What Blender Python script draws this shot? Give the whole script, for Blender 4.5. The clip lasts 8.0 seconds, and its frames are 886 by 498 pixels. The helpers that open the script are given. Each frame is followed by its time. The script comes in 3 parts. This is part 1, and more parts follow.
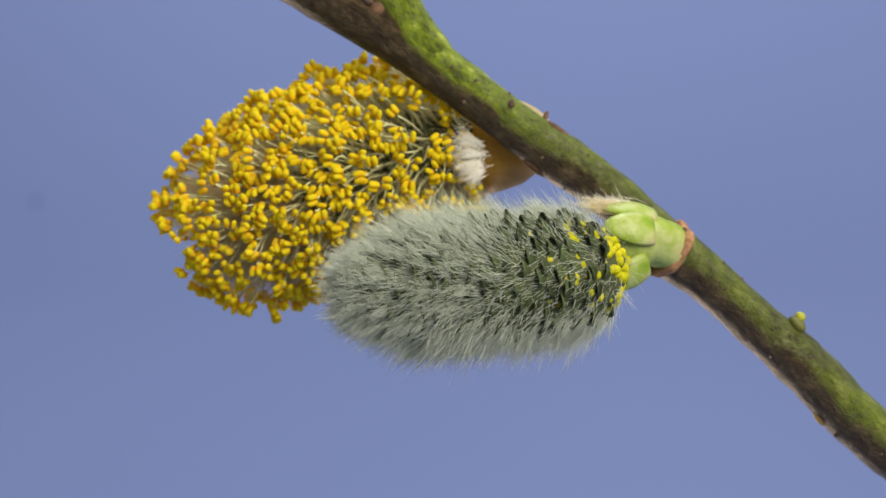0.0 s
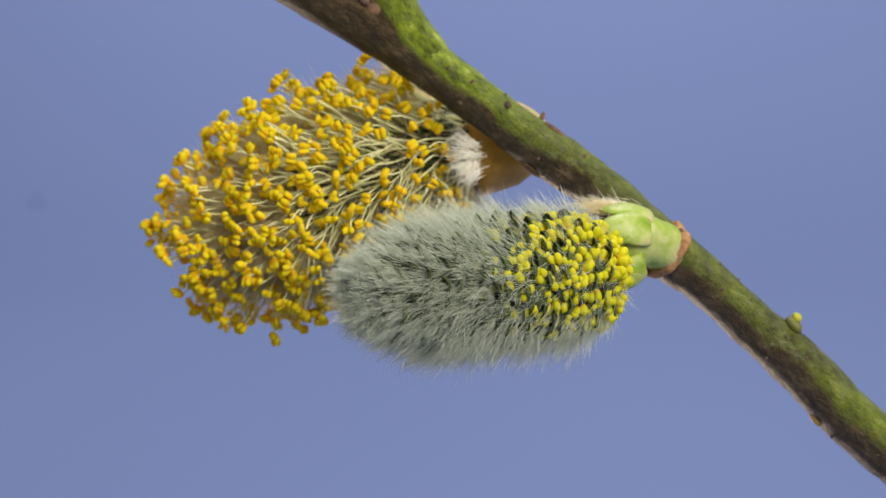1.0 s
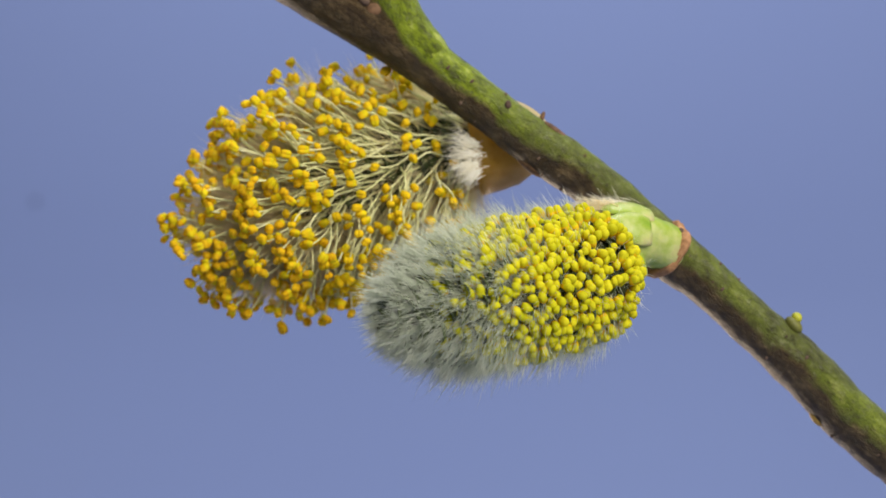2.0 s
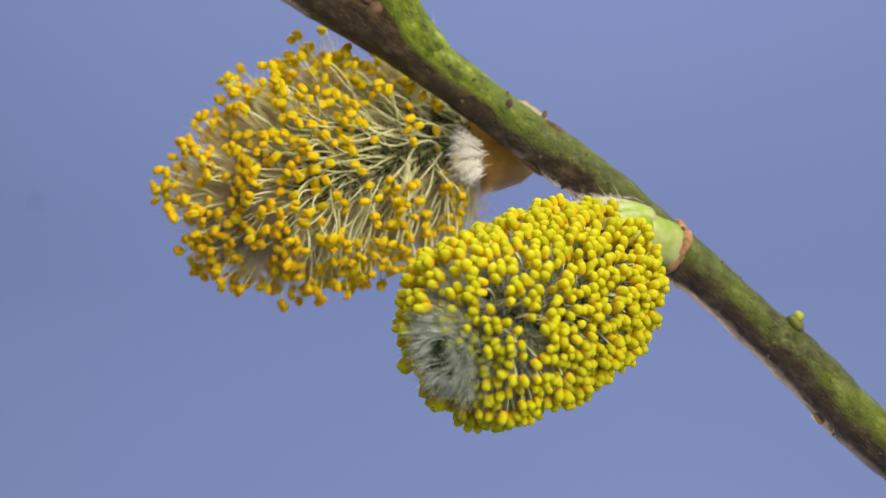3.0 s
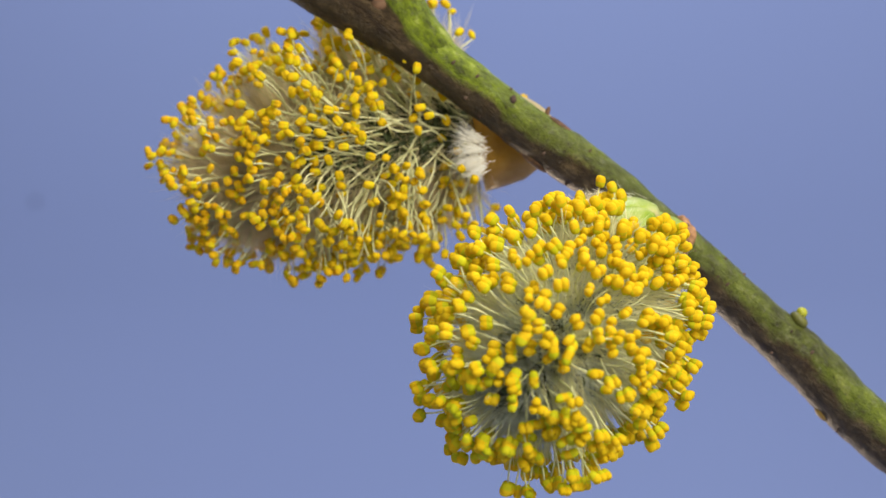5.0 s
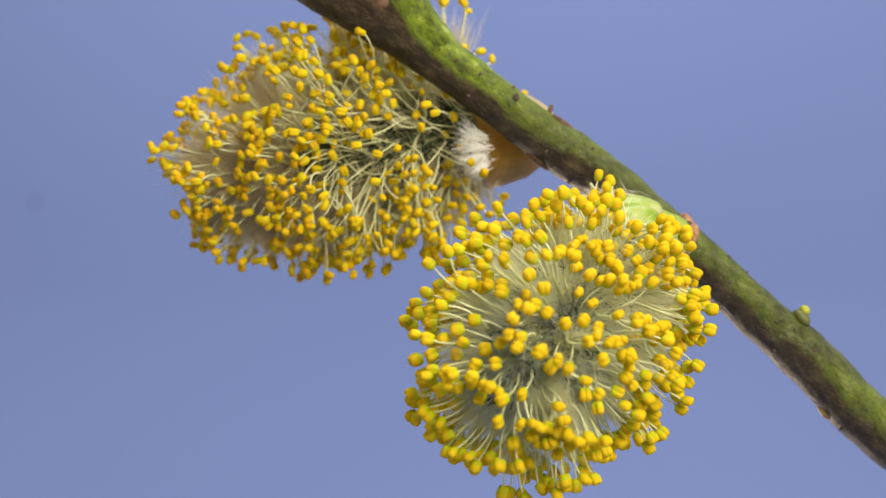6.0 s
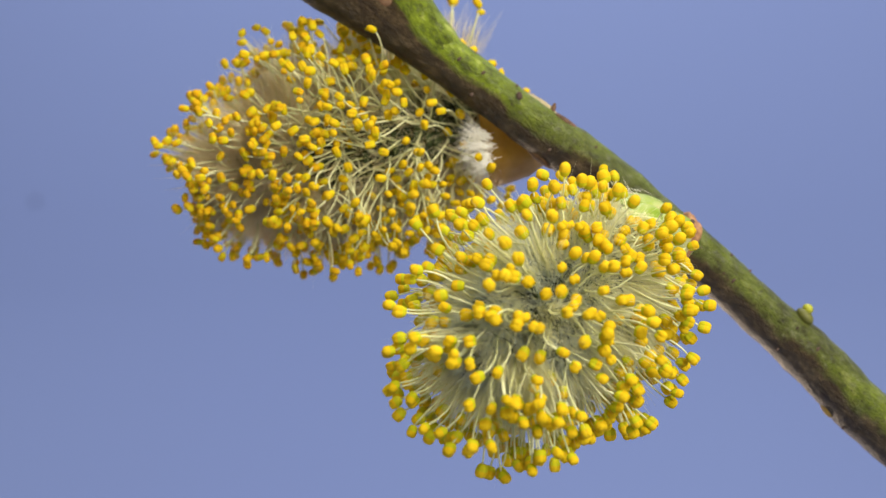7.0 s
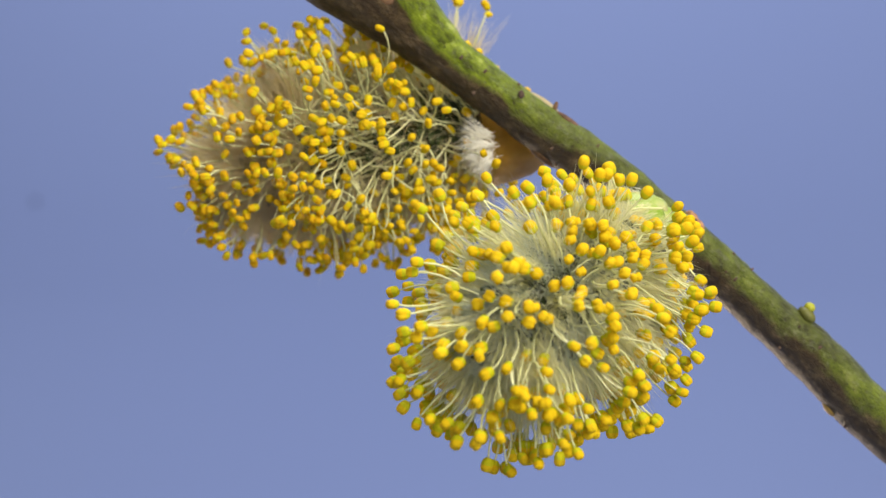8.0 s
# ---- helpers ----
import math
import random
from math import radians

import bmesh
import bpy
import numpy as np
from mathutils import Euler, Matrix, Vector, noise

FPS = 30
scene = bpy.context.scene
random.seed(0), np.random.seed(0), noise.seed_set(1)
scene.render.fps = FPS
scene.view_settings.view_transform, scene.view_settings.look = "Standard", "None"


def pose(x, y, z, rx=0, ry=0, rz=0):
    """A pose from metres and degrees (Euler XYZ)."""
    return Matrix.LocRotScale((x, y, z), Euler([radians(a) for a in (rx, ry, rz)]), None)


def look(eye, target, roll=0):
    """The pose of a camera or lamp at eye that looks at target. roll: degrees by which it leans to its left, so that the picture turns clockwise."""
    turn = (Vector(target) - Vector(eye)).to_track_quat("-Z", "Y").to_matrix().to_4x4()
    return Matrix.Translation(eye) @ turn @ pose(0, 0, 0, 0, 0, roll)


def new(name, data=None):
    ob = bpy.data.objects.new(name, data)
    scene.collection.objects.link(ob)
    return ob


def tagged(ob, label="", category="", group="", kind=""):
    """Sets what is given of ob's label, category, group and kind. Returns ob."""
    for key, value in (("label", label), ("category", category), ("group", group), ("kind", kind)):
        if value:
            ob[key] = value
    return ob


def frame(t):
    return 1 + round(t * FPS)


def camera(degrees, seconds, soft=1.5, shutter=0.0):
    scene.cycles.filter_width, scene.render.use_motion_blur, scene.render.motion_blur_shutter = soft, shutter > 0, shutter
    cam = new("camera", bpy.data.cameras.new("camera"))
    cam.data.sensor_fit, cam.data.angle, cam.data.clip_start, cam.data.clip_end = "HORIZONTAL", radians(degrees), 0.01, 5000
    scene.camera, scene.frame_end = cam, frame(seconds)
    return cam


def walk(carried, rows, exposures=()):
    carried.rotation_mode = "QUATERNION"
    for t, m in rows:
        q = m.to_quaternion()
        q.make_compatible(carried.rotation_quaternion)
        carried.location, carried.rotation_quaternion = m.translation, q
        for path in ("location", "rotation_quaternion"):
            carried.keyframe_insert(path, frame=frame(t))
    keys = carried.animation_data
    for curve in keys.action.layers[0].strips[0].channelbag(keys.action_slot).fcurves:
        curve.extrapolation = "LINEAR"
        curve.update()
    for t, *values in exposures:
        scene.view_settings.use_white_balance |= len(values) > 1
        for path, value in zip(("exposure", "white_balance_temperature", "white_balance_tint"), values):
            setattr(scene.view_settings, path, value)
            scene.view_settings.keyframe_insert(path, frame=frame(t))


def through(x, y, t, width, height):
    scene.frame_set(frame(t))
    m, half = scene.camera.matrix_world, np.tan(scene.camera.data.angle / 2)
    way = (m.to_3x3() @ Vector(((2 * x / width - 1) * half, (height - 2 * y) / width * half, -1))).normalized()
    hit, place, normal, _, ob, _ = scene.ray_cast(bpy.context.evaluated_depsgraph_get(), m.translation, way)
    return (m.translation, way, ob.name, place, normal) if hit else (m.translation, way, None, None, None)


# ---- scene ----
# All lengths below are in millimetres from the middle of the set, 150 mm above the paper.
MM = 0.001
LIFT = 0.150


def spot(x, y, z):
    """World place of a point of the set given in millimetres."""
    return Vector((x * MM, y * MM, z * MM + LIFT))


# ---- camera ----
cam = camera(24, 8.0, soft=1.4)
VIEW = look(spot(0, -184.42, 0), spot(0, 0, 0))
cam.data.dof.use_dof, cam.data.dof.focus_distance, cam.data.dof.aperture_fstop = True, 0.170, 39.0
walk(cam, [(0, VIEW), (8, VIEW)], [(0, 0.0), (1.5, 0.0), (3.0, 0.07), (4.5, 0.09), (6.5, 0.15), (8.0, 0.14)])

# ---- light: a soft studio lamp above, a weak warm one behind, pale room light ----
world = bpy.data.worlds.new("room_light")
scene.world = world
world.use_nodes = True
world.node_tree.nodes["Background"].inputs["Color"].default_value = (1.0, 0.975, 0.94, 1)
world.node_tree.nodes["Background"].inputs["Strength"].default_value = 0.37


def softbox(name, eye, target, size, watts, colour):
    lamp = bpy.data.lights.new(name, "AREA")
    lamp.shape, lamp.size, lamp.energy, lamp.color = "SQUARE", size, watts, colour
    ob = new(name, lamp)
    ob.matrix_world = look(eye, target)
    return ob


softbox("key_lamp", spot(195, -320, 205), spot(0, 10, 0), 0.32, 2.65, (1.0, 0.94, 0.83))
# unseen lamp, added only to bring the paper up to its brightness
softbox("background_lamp", spot(30, 120, 420), spot(80, 450, 0), 0.20, 2.25, (0.97, 0.97, 1.0))
softbox("rim_lamp", spot(-70, 210, -130), spot(0, 0, 0), 0.14, 0.46, (1.0, 0.76, 0.52))


# ---- materials ----
class Nodes:
    """Short hand for one node material."""

    def __init__(self, name):
        self.mat = bpy.data.materials.new(name)
        self.mat.use_nodes = True
        self.tree = self.mat.node_tree
        self.shader = self.tree.nodes["Principled BSDF"]
        self.out = self.tree.nodes["Material Output"]

    def add(self, kind, **props):
        n = self.tree.nodes.new(kind)
        for k, v in props.items():
            n.inputs[k].default_value = v
        return n

    def link(self, a, b):
        self.tree.links.new(a, b)

    def coords(self):
        return self.add("ShaderNodeTexCoord").outputs["Object"]

    def noise(self, scale, detail=4.0, rough=0.6, stretch=None, vector=None):
        n = self.add("ShaderNodeTexNoise", Scale=scale, Detail=detail, Roughness=rough)
        v = vector or self.coords()
        if stretch:
            m = self.add("ShaderNodeMapping")
            m.inputs["Scale"].default_value = stretch
            self.link(v, m.inputs["Vector"])
            v = m.outputs["Vector"]
        self.link(v, n.inputs["Vector"])
        return n.outputs["Fac"]

    def ramp(self, fac, *stops):
        r = self.add("ShaderNodeValToRGB")
        el = r.color_ramp.elements
        while len(el) < len(stops):
            el.new(0.5)
        for e, (p, c) in zip(el, stops):
            e.position, e.color = p, (*c, 1)
        self.link(fac, r.inputs["Fac"])
        return r.outputs["Color"]

    def mix(self, fac, a, b, blend="MIX"):
        m = self.tree.nodes.new("ShaderNodeMix")
        m.data_type, m.blend_type = "RGBA", blend
        if isinstance(fac, float):
            m.inputs[0].default_value = fac
        else:
            self.link(fac, m.inputs[0])
        for socket, value in ((m.inputs[6], a), (m.inputs[7], b)):
            if isinstance(value, tuple):
                socket.default_value = (*value, 1)
            else:
                self.link(value, socket)
        return m.outputs[2]

    def math(self, op, a, b):
        m = self.tree.nodes.new("ShaderNodeMath")
        m.operation = op
        for socket, value in zip(m.inputs, (a, b)):
            if isinstance(value, (int, float)):
                socket.default_value = value
            else:
                self.link(value, socket)
        return m.outputs[0]

    def finish(self, colour, rough=0.6, bump=None, strength=0.3, depth=0.0001, spec=0.3, sss=0.0, through=0.0, inner=(1.0, 1.0, 1.0)):
        s = self.shader
        if isinstance(colour, tuple):
            s.inputs["Base Color"].default_value = (*colour, 1)
        else:
            self.link(colour, s.inputs["Base Color"])
        s.inputs["Roughness"].default_value = rough
        s.inputs["Specular IOR Level"].default_value = spec
        if sss:
            s.inputs["Subsurface Weight"].default_value = sss
            s.inputs["Subsurface Radius"].default_value = (0.6, 0.5, 0.15)
            s.inputs["Subsurface Scale"].default_value = 0.001
        if bump is not None:
            b = self.add("ShaderNodeBump", Strength=strength, Distance=depth)
            self.link(bump, b.inputs["Height"])
            self.link(b.outputs["Normal"], s.inputs["Normal"])
        if through:
            t = self.tree.nodes.new("ShaderNodeBsdfTranslucent")
            deep = self.mix(1.0, colour, inner, "MULTIPLY")
            self.link(deep, t.inputs["Color"])
            m = self.tree.nodes.new("ShaderNodeMixShader")
            m.inputs[0].default_value = through
            self.link(s.outputs[0], m.inputs[1])
            self.link(t.outputs[0], m.inputs[2])
            self.link(m.outputs[0], self.out.inputs["Surface"])
        return self.mat


def paper():
    n = Nodes("blue_paper")
    tone = n.ramp(n.noise(3.0, 2.0), (0.3, (0.154, 0.198, 0.374)), (0.7, (0.167, 0.215, 0.393)))
    return n.finish(tone, 0.95, n.noise(900, 3.0), 0.05, 0.0002, spec=0.1)


def bark():
    n = Nodes("willow_bark")
    side = n.add("ShaderNodeAttribute")
    side.attribute_name = "brown_share"
    along = n.add("ShaderNodeAttribute")
    along.attribute_name = "grain"
    way = along.outputs["Vector"]
    worn = n.add("ShaderNodeAttribute")
    worn.attribute_name = "dull"
    blotch = n.noise(0.40, 6.0, 0.7, (1, 1, 0.5), way)
    streak = n.noise(0.8, 7.0, 0.72, (1, 1, 0.5), way)
    green = n.ramp(streak, (0.34, (0.045, 0.058, 0.004)), (0.45, (0.135, 0.180, 0.006)), (0.55, (0.235, 0.310, 0.010)), (0.65, (0.48, 0.53, 0.12)))
    olive = n.ramp(n.noise(1.1, 7.0, 0.75, (1, 1, 0.7), way), (0.36, (0.026, 0.026, 0.007)), (0.47, (0.066, 0.072, 0.015)), (0.58, (0.108, 0.124, 0.026)), (0.68, (0.24, 0.25, 0.12)))
    green = n.mix(n.math("MULTIPLY", worn.outputs["Fac"], n.ramp(n.noise(0.22, 4.0, 0.6, (1, 1, 0.5), way), (0.36, (0.5, 0.5, 0.5)), (0.6, (1, 1, 1)))), green, olive)
    brown = n.ramp(n.noise(0.9, 6.0, 0.75, (1, 1, 0.6), way), (0.34, (0.016, 0.009, 0.003)), (0.52, (0.050, 0.030, 0.011)), (0.68, (0.15, 0.105, 0.050)))
    mask = n.math("ADD", side.outputs["Fac"], n.math("MULTIPLY", n.math("SUBTRACT", blotch, 0.5), 0.95))
    grey = n.ramp(n.noise(1.5, 8.0, 0.8, (1, 1, 0.8), way), (0.53, (0, 0, 0)), (0.64, (1, 1, 1)))
    green = n.mix(n.math("MULTIPLY", grey, 0.5), green, (0.20, 0.20, 0.13))
    base = n.mix(n.ramp(mask, (0.44, (0, 0, 0)), (0.62, (1, 1, 1))), green, brown)
    pits = n.ramp(n.noise(2.6, 5.0, 0.7, (1, 1, 0.9), way), (0.33, (1, 1, 1)), (0.43, (0, 0, 0)))
    base = n.mix(n.math("MULTIPLY", pits, 0.75), base, (0.030, 0.022, 0.012))
    specks = n.ramp(n.noise(2200, 4.0, 0.65), (0.60, (0, 0, 0)), (0.68, (1, 1, 1)))
    base = n.mix(n.math("MULTIPLY", specks, 0.6), base, (0.035, 0.025, 0.018))
    relief = n.math("ADD", n.noise(2.2, 6.0, 0.7, (1, 1, 0.6), way), n.math("MULTIPLY", n.noise(0.5, 3.0, 0.6, (1, 1, 0.5), way), 0.7))
    return n.finish(base, 0.36, n.math("ADD", relief, n.math("MULTIPLY", n.noise(7.0, 4.0, 0.7, (1, 1, 0.8), way), 0.5)), 1.0, 0.0004, spec=0.32)


def speckled(name, a, b, scale=1500, rough=0.6, through=0.0, sss=0.0, spec=0.3, depth=0.00006, by_piece=0.35, inner=(1.0, 1.0, 1.0)):
    """A two-tone organic surface; by_piece: how far single pieces differ."""
    n = Nodes(name)
    info = n.add("ShaderNodeObjectInfo")
    grain = n.noise(scale, 5.0, 0.65)
    fac = n.math("ADD", n.math("MULTIPLY", grain, 1.0 - by_piece), n.math("MULTIPLY", info.outputs["Random"], by_piece))
    tone = n.ramp(fac, (0.3, a), (0.7, b))
    return n.finish(tone, rough, n.noise(scale * 2.2, 4.0), 0.4, depth, spec=spec, sss=sss, through=through, inner=inner)


def stalk_green():
    n = Nodes("bud_scale_green")
    patch = n.noise(260, 5.0, 0.6)
    tone = n.ramp(patch, (0.32, (0.16, 0.30, 0.010)), (0.46, (0.32, 0.43, 0.05)), (0.58, (0.48, 0.53, 0.18)), (0.72, (0.58, 0.48, 0.26)))
    fine = n.ramp(n.noise(1800, 5.0, 0.7), (0.55, (0, 0, 0)), (0.75, (1, 1, 1)))
    tone = n.mix(n.math("MULTIPLY", fine, 0.35), tone, (0.58, 0.60, 0.36))
    return n.finish(tone, 0.38, n.noise(1500, 4.0), 0.5, 0.0002, spec=0.45, sss=0.25, through=0.2)


def hair(name, a, b, through=0.45):
    n = Nodes(name)
    geo = n.add("ShaderNodeNewGeometry")
    tone = n.ramp(geo.outputs["Random Per Island"], (0.1, a), (0.9, b))
    return n.finish(tone, 0.45, spec=0.4, through=through)


PAPER = paper()
BARK = bark()
WOUND = speckled("cork_scar", (0.05, 0.026, 0.013), (0.19, 0.105, 0.055), 1300, 0.75, by_piece=0.08)
LENTICEL = speckled("lenticel_dark", (0.05, 0.03, 0.022), (0.13, 0.085, 0.06), 3000, 0.8)
BUD_GREEN = stalk_green()
BUD_AMBER = speckled("bud_scale_amber", (0.56, 0.30, 0.03), (0.76, 0.50, 0.12), 500, 0.4, 0.4, 0.0, 0.4)
CORK = speckled("cork_collar", (0.15, 0.068, 0.026), (0.46, 0.25, 0.12), 1500, 0.8, depth=0.0002, by_piece=0.05)
BUD_CREAM = speckled("bud_scale_cream", (0.38, 0.30, 0.14), (0.56, 0.47, 0.27), 700, 0.5, 0.3)
BUD_FOOT = speckled("bud_foot_bark", (0.07, 0.075, 0.014), (0.17, 0.17, 0.04), 900, 0.5)
BUD_YELLOW = speckled("small_bud", (0.22, 0.24, 0.01), (0.38, 0.38, 0.03), 900, 0.45)
CORE_GREEN = speckled("catkin_axis", (0.028, 0.036, 0.013), (0.085, 0.10, 0.042), 1200, 0.7)
BRACT_PALE = speckled("bract_pale", (0.26, 0.27, 0.12), (0.46, 0.44, 0.24), 1600, 0.6, 0.3)
BRACT = speckled("bract_dark", (0.018, 0.024, 0.008), (0.095, 0.125, 0.045), 1600, 0.6, 0.1)
SILVER = hair("silver_hair", (0.58, 0.64, 0.50), (0.96, 0.97, 0.88), 0.5)
CREAM = hair("cream_hair", (0.92, 0.81, 0.53), (0.98, 0.91, 0.69), 0.6)
SILK_GREEN = hair("green_white_silk", (0.90, 0.88, 0.55), (0.98, 0.95, 0.70), 0.6)
SILK = hair("white_silk", (0.92, 0.87, 0.72), (0.98, 0.96, 0.88), 0.0)
FILAMENT = speckled("filament_cream", (0.74, 0.75, 0.36), (0.91, 0.90, 0.55), 900, 0.5, 0.15, 0.0, 0.3)
FILAMENT_DULL = speckled("filament_green_cream", (0.64, 0.66, 0.32), (0.86, 0.84, 0.50), 900, 0.5, 0.15, 0.0, 0.3)
HONEY = (1.0, 0.72, 0.5)
ANTHER_GREEN = speckled("anther_green", (0.58, 0.59, 0.006), (0.76, 0.73, 0.016), 6000, 0.7, 0.28, 0.0, 0.2, 0.0002, 0.4, HONEY)
ANTHER_LEMON = speckled("anther_lemon", (0.56, 0.56, 0.006), (0.75, 0.70, 0.015), 6000, 0.7, 0.28, 0.0, 0.2, 0.0002, 0.4, HONEY)
ANTHER_YELLOW = speckled("anther_yellow", (0.76, 0.63, 0.008), (0.90, 0.75, 0.018), 6000, 0.8, 0.28, 0.0, 0.15, 0.0003, 0.4, HONEY)
ANTHER_POLLEN = speckled("anther_pollen", (0.82, 0.57, 0.008), (0.94, 0.68, 0.018), 6000, 0.85, 0.28, 0.0, 0.12, 0.0003, 0.4, HONEY)
ANTHER_GOLD = speckled("anther_gold", (0.78, 0.46, 0.008), (0.92, 0.63, 0.018), 6000, 0.85, 0.28, 0.0, 0.12, 0.0003, 0.4, HONEY)
SPECK = speckled("dark_speck", (0.02, 0.025, 0.05), (0.03, 0.035, 0.07), 800, 0.9)


# ---- mesh helpers ----
def mesh_of(name, verts, faces, material, smooth=True):
    me = bpy.data.meshes.new(name)
    me.from_pydata(verts, [], faces)
    me.materials.append(material)
    if smooth:
        me.polygons.foreach_set("use_smooth", [True] * len(me.polygons))
    me.update()
    return me


def part(name, mesh, parent, label="", m=None):
    """One mesh object under a thing or under a part."""
    ob = new(name, mesh)
    ob.parent = parent
    if m is not None:
        ob.matrix_basis = m
    return tagged(ob, label)


def smooth_path(points, steps):
    """Catmull-Rom through a few points; returns places and the running index."""
    pts = [np.array(p, float) for p in points]
    pts = [2 * pts[0] - pts[1]] + pts + [2 * pts[-1] - pts[-2]]
    out, idx = [], []
    for i in range(1, len(pts) - 2):
        a, b, c, d = pts[i - 1:i + 3]
        for k in range(steps):
            t = k / steps
            out.append(0.5 * (2 * b + (c - a) * t + (2 * a - 5 * b + 4 * c - d) * t * t + (3 * b - a - 3 * c + d) * t ** 3))
            idx.append(i - 1 + t)
    out.append(pts[-2])
    idx.append(len(points) - 1)
    return np.array(out), np.array(idx)


def tube(places, radii, sides, up=(0, -1, 0), rough=0.0, seed=0.0, caps=True):
    """Verts (mm) and faces of a tube along places, and each vertex's angle about it."""
    n = len(places)
    tang = np.gradient(places, axis=0)
    tang /= np.linalg.norm(tang, axis=1)[:, None]
    verts, faces, angles = [], [], []
    for p, t, r in zip(places, tang, radii):
        u = np.array(up, float)
        u -= t * u.dot(t)
        u /= np.linalg.norm(u)
        w = np.cross(t, u)
        for j in range(sides):
            a = 2 * math.pi * j / sides
            d = u * math.cos(a) + w * math.sin(a)
            k = r
            if rough:
                q = p + d * r
                k += rough * (noise.noise(Vector(q * 0.45 + seed)) + 0.5 * noise.noise(Vector(q * 1.6 + seed)))
            verts.append(p + d * k)
            angles.append(a)
    for i in range(n - 1):
        for j in range(sides):
            a, b = i * sides + j, i * sides + (j + 1) % sides
            faces.append((a, b, b + sides, a + sides))
    if caps:
        faces.append(tuple(range(sides - 1, -1, -1)))
        faces.append(tuple(range((n - 1) * sides, n * sides)))
    return np.array(verts), faces, np.array(angles)


def lathe(profile, sides, wobble=0.0, seed=0.0):
    """A closed solid of revolution about z from (radius, height) rows in mm."""
    verts, faces = [], []
    for r, z in profile:
        for j in range(sides):
            a = 2 * math.pi * j / sides
            k = r * (1 + wobble * noise.noise(Vector((math.cos(a) * 1.3, math.sin(a) * 1.3, z * 0.4 + seed))))
            verts.append((k * math.cos(a), k * math.sin(a), z))
    for i in range(len(profile) - 1):
        for j in range(sides):
            a, b = i * sides + j, i * sides + (j + 1) % sides
            faces.append((a, b, b + sides, a + sides))
    faces.append(tuple(range(sides - 1, -1, -1)))
    faces.append(tuple(range((len(profile) - 1) * sides, len(profile) * sides)))
    return np.array(verts), faces


def strands(roots, ways, lengths, droop, width, rng):
    """Tapered three-sided hairs, one island each, as verts (mm) and faces."""
    n = len(roots)
    ways = ways / np.linalg.norm(ways, axis=1)[:, None]
    side = np.cross(ways, rng.normal(size=(n, 3)))
    side /= np.linalg.norm(side, axis=1)[:, None]
    other = np.cross(ways, side)
    verts = np.zeros((n, 10, 3))
    for ring, (f, w) in enumerate(((0.0, 1.0), (0.4, 0.85), (0.75, 0.55))):
        mid = roots + ways * (lengths * f)[:, None] + droop * (f * f * lengths)[:, None]
        for j in range(3):
            a = 2 * math.pi * j / 3
            verts[:, ring * 3 + j] = mid + (side * math.cos(a) + other * math.sin(a)) * (width * w)
    verts[:, 9] = roots + ways * lengths[:, None] + droop * lengths[:, None]
    one = []
    for ring in range(2):
        for j in range(3):
            a, b = ring * 3 + j, ring * 3 + (j + 1) % 3
            one.append((a, b, b + 3, a + 3))
    one += [(6, 7, 9), (7, 8, 9), (8, 6, 9)]
    faces = [tuple(10 * i + k for k in f) for i in range(n) for f in one]
    return verts.reshape(-1, 3), faces


# ---- the setting: one sweep of blue paper, floor and background ----
def paper_sweep():
    line = [(-0.9, 0.0), (0.30, 0.0)]
    line += [(0.30 + 0.15 * math.sin(a), 0.15 - 0.15 * math.cos(a)) for a in np.linspace(0.08, 1.5, 24)]
    line += [(0.45, 0.16 + 0.08 * k) for k in range(14)]
    back = [(y + 0.004, z - 0.004) for y, z in line]
    xs = np.linspace(-1.2, 1.2, 13)
    verts = [(x, y, z) for y, z in line + back[::-1] for x in xs]
    count, wide = len(line) * 2, len(xs)
    faces = []
    for i in range(count):
        for j in range(wide - 1):
            k = (i + 1) % count
            faces.append((i * wide + j, i * wide + j + 1, k * wide + j + 1, k * wide + j))
    me = mesh_of("backdrop", verts, faces, PAPER)
    tagged(new("backdrop", me), "plain violet-blue paper sweep behind the twig", "backdrop", kind="structure")


paper_sweep()


def paper_mark():
    """A faint dark dot set on the paper to stand for dust on the sensor."""
    v, f = lathe([(0.2, 0), (0.75, 0.0), (0.7, 0.2), (0.3, 0.3)], 14, 0.3)
    ob = new("paper_mark", mesh_of("paper_mark", v * MM, f, SPECK))
    ob.matrix_world = pose(-0.1240, 0.4498, 0.1645, 90, 0, 0)
    tagged(ob, "small dark round spot standing for dust on the sensor", "spot")


paper_mark()

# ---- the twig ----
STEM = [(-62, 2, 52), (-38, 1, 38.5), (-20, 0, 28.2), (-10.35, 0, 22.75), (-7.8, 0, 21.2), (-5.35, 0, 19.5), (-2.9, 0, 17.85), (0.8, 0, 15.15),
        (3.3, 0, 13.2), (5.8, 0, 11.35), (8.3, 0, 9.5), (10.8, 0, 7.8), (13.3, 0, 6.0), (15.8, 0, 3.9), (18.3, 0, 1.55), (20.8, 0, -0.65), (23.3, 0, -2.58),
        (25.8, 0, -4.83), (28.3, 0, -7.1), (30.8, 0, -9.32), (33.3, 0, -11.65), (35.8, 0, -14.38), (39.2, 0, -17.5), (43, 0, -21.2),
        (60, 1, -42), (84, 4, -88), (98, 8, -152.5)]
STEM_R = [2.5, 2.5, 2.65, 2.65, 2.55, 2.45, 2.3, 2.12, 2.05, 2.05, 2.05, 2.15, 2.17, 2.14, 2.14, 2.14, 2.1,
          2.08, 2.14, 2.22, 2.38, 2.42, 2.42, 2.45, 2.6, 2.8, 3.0]


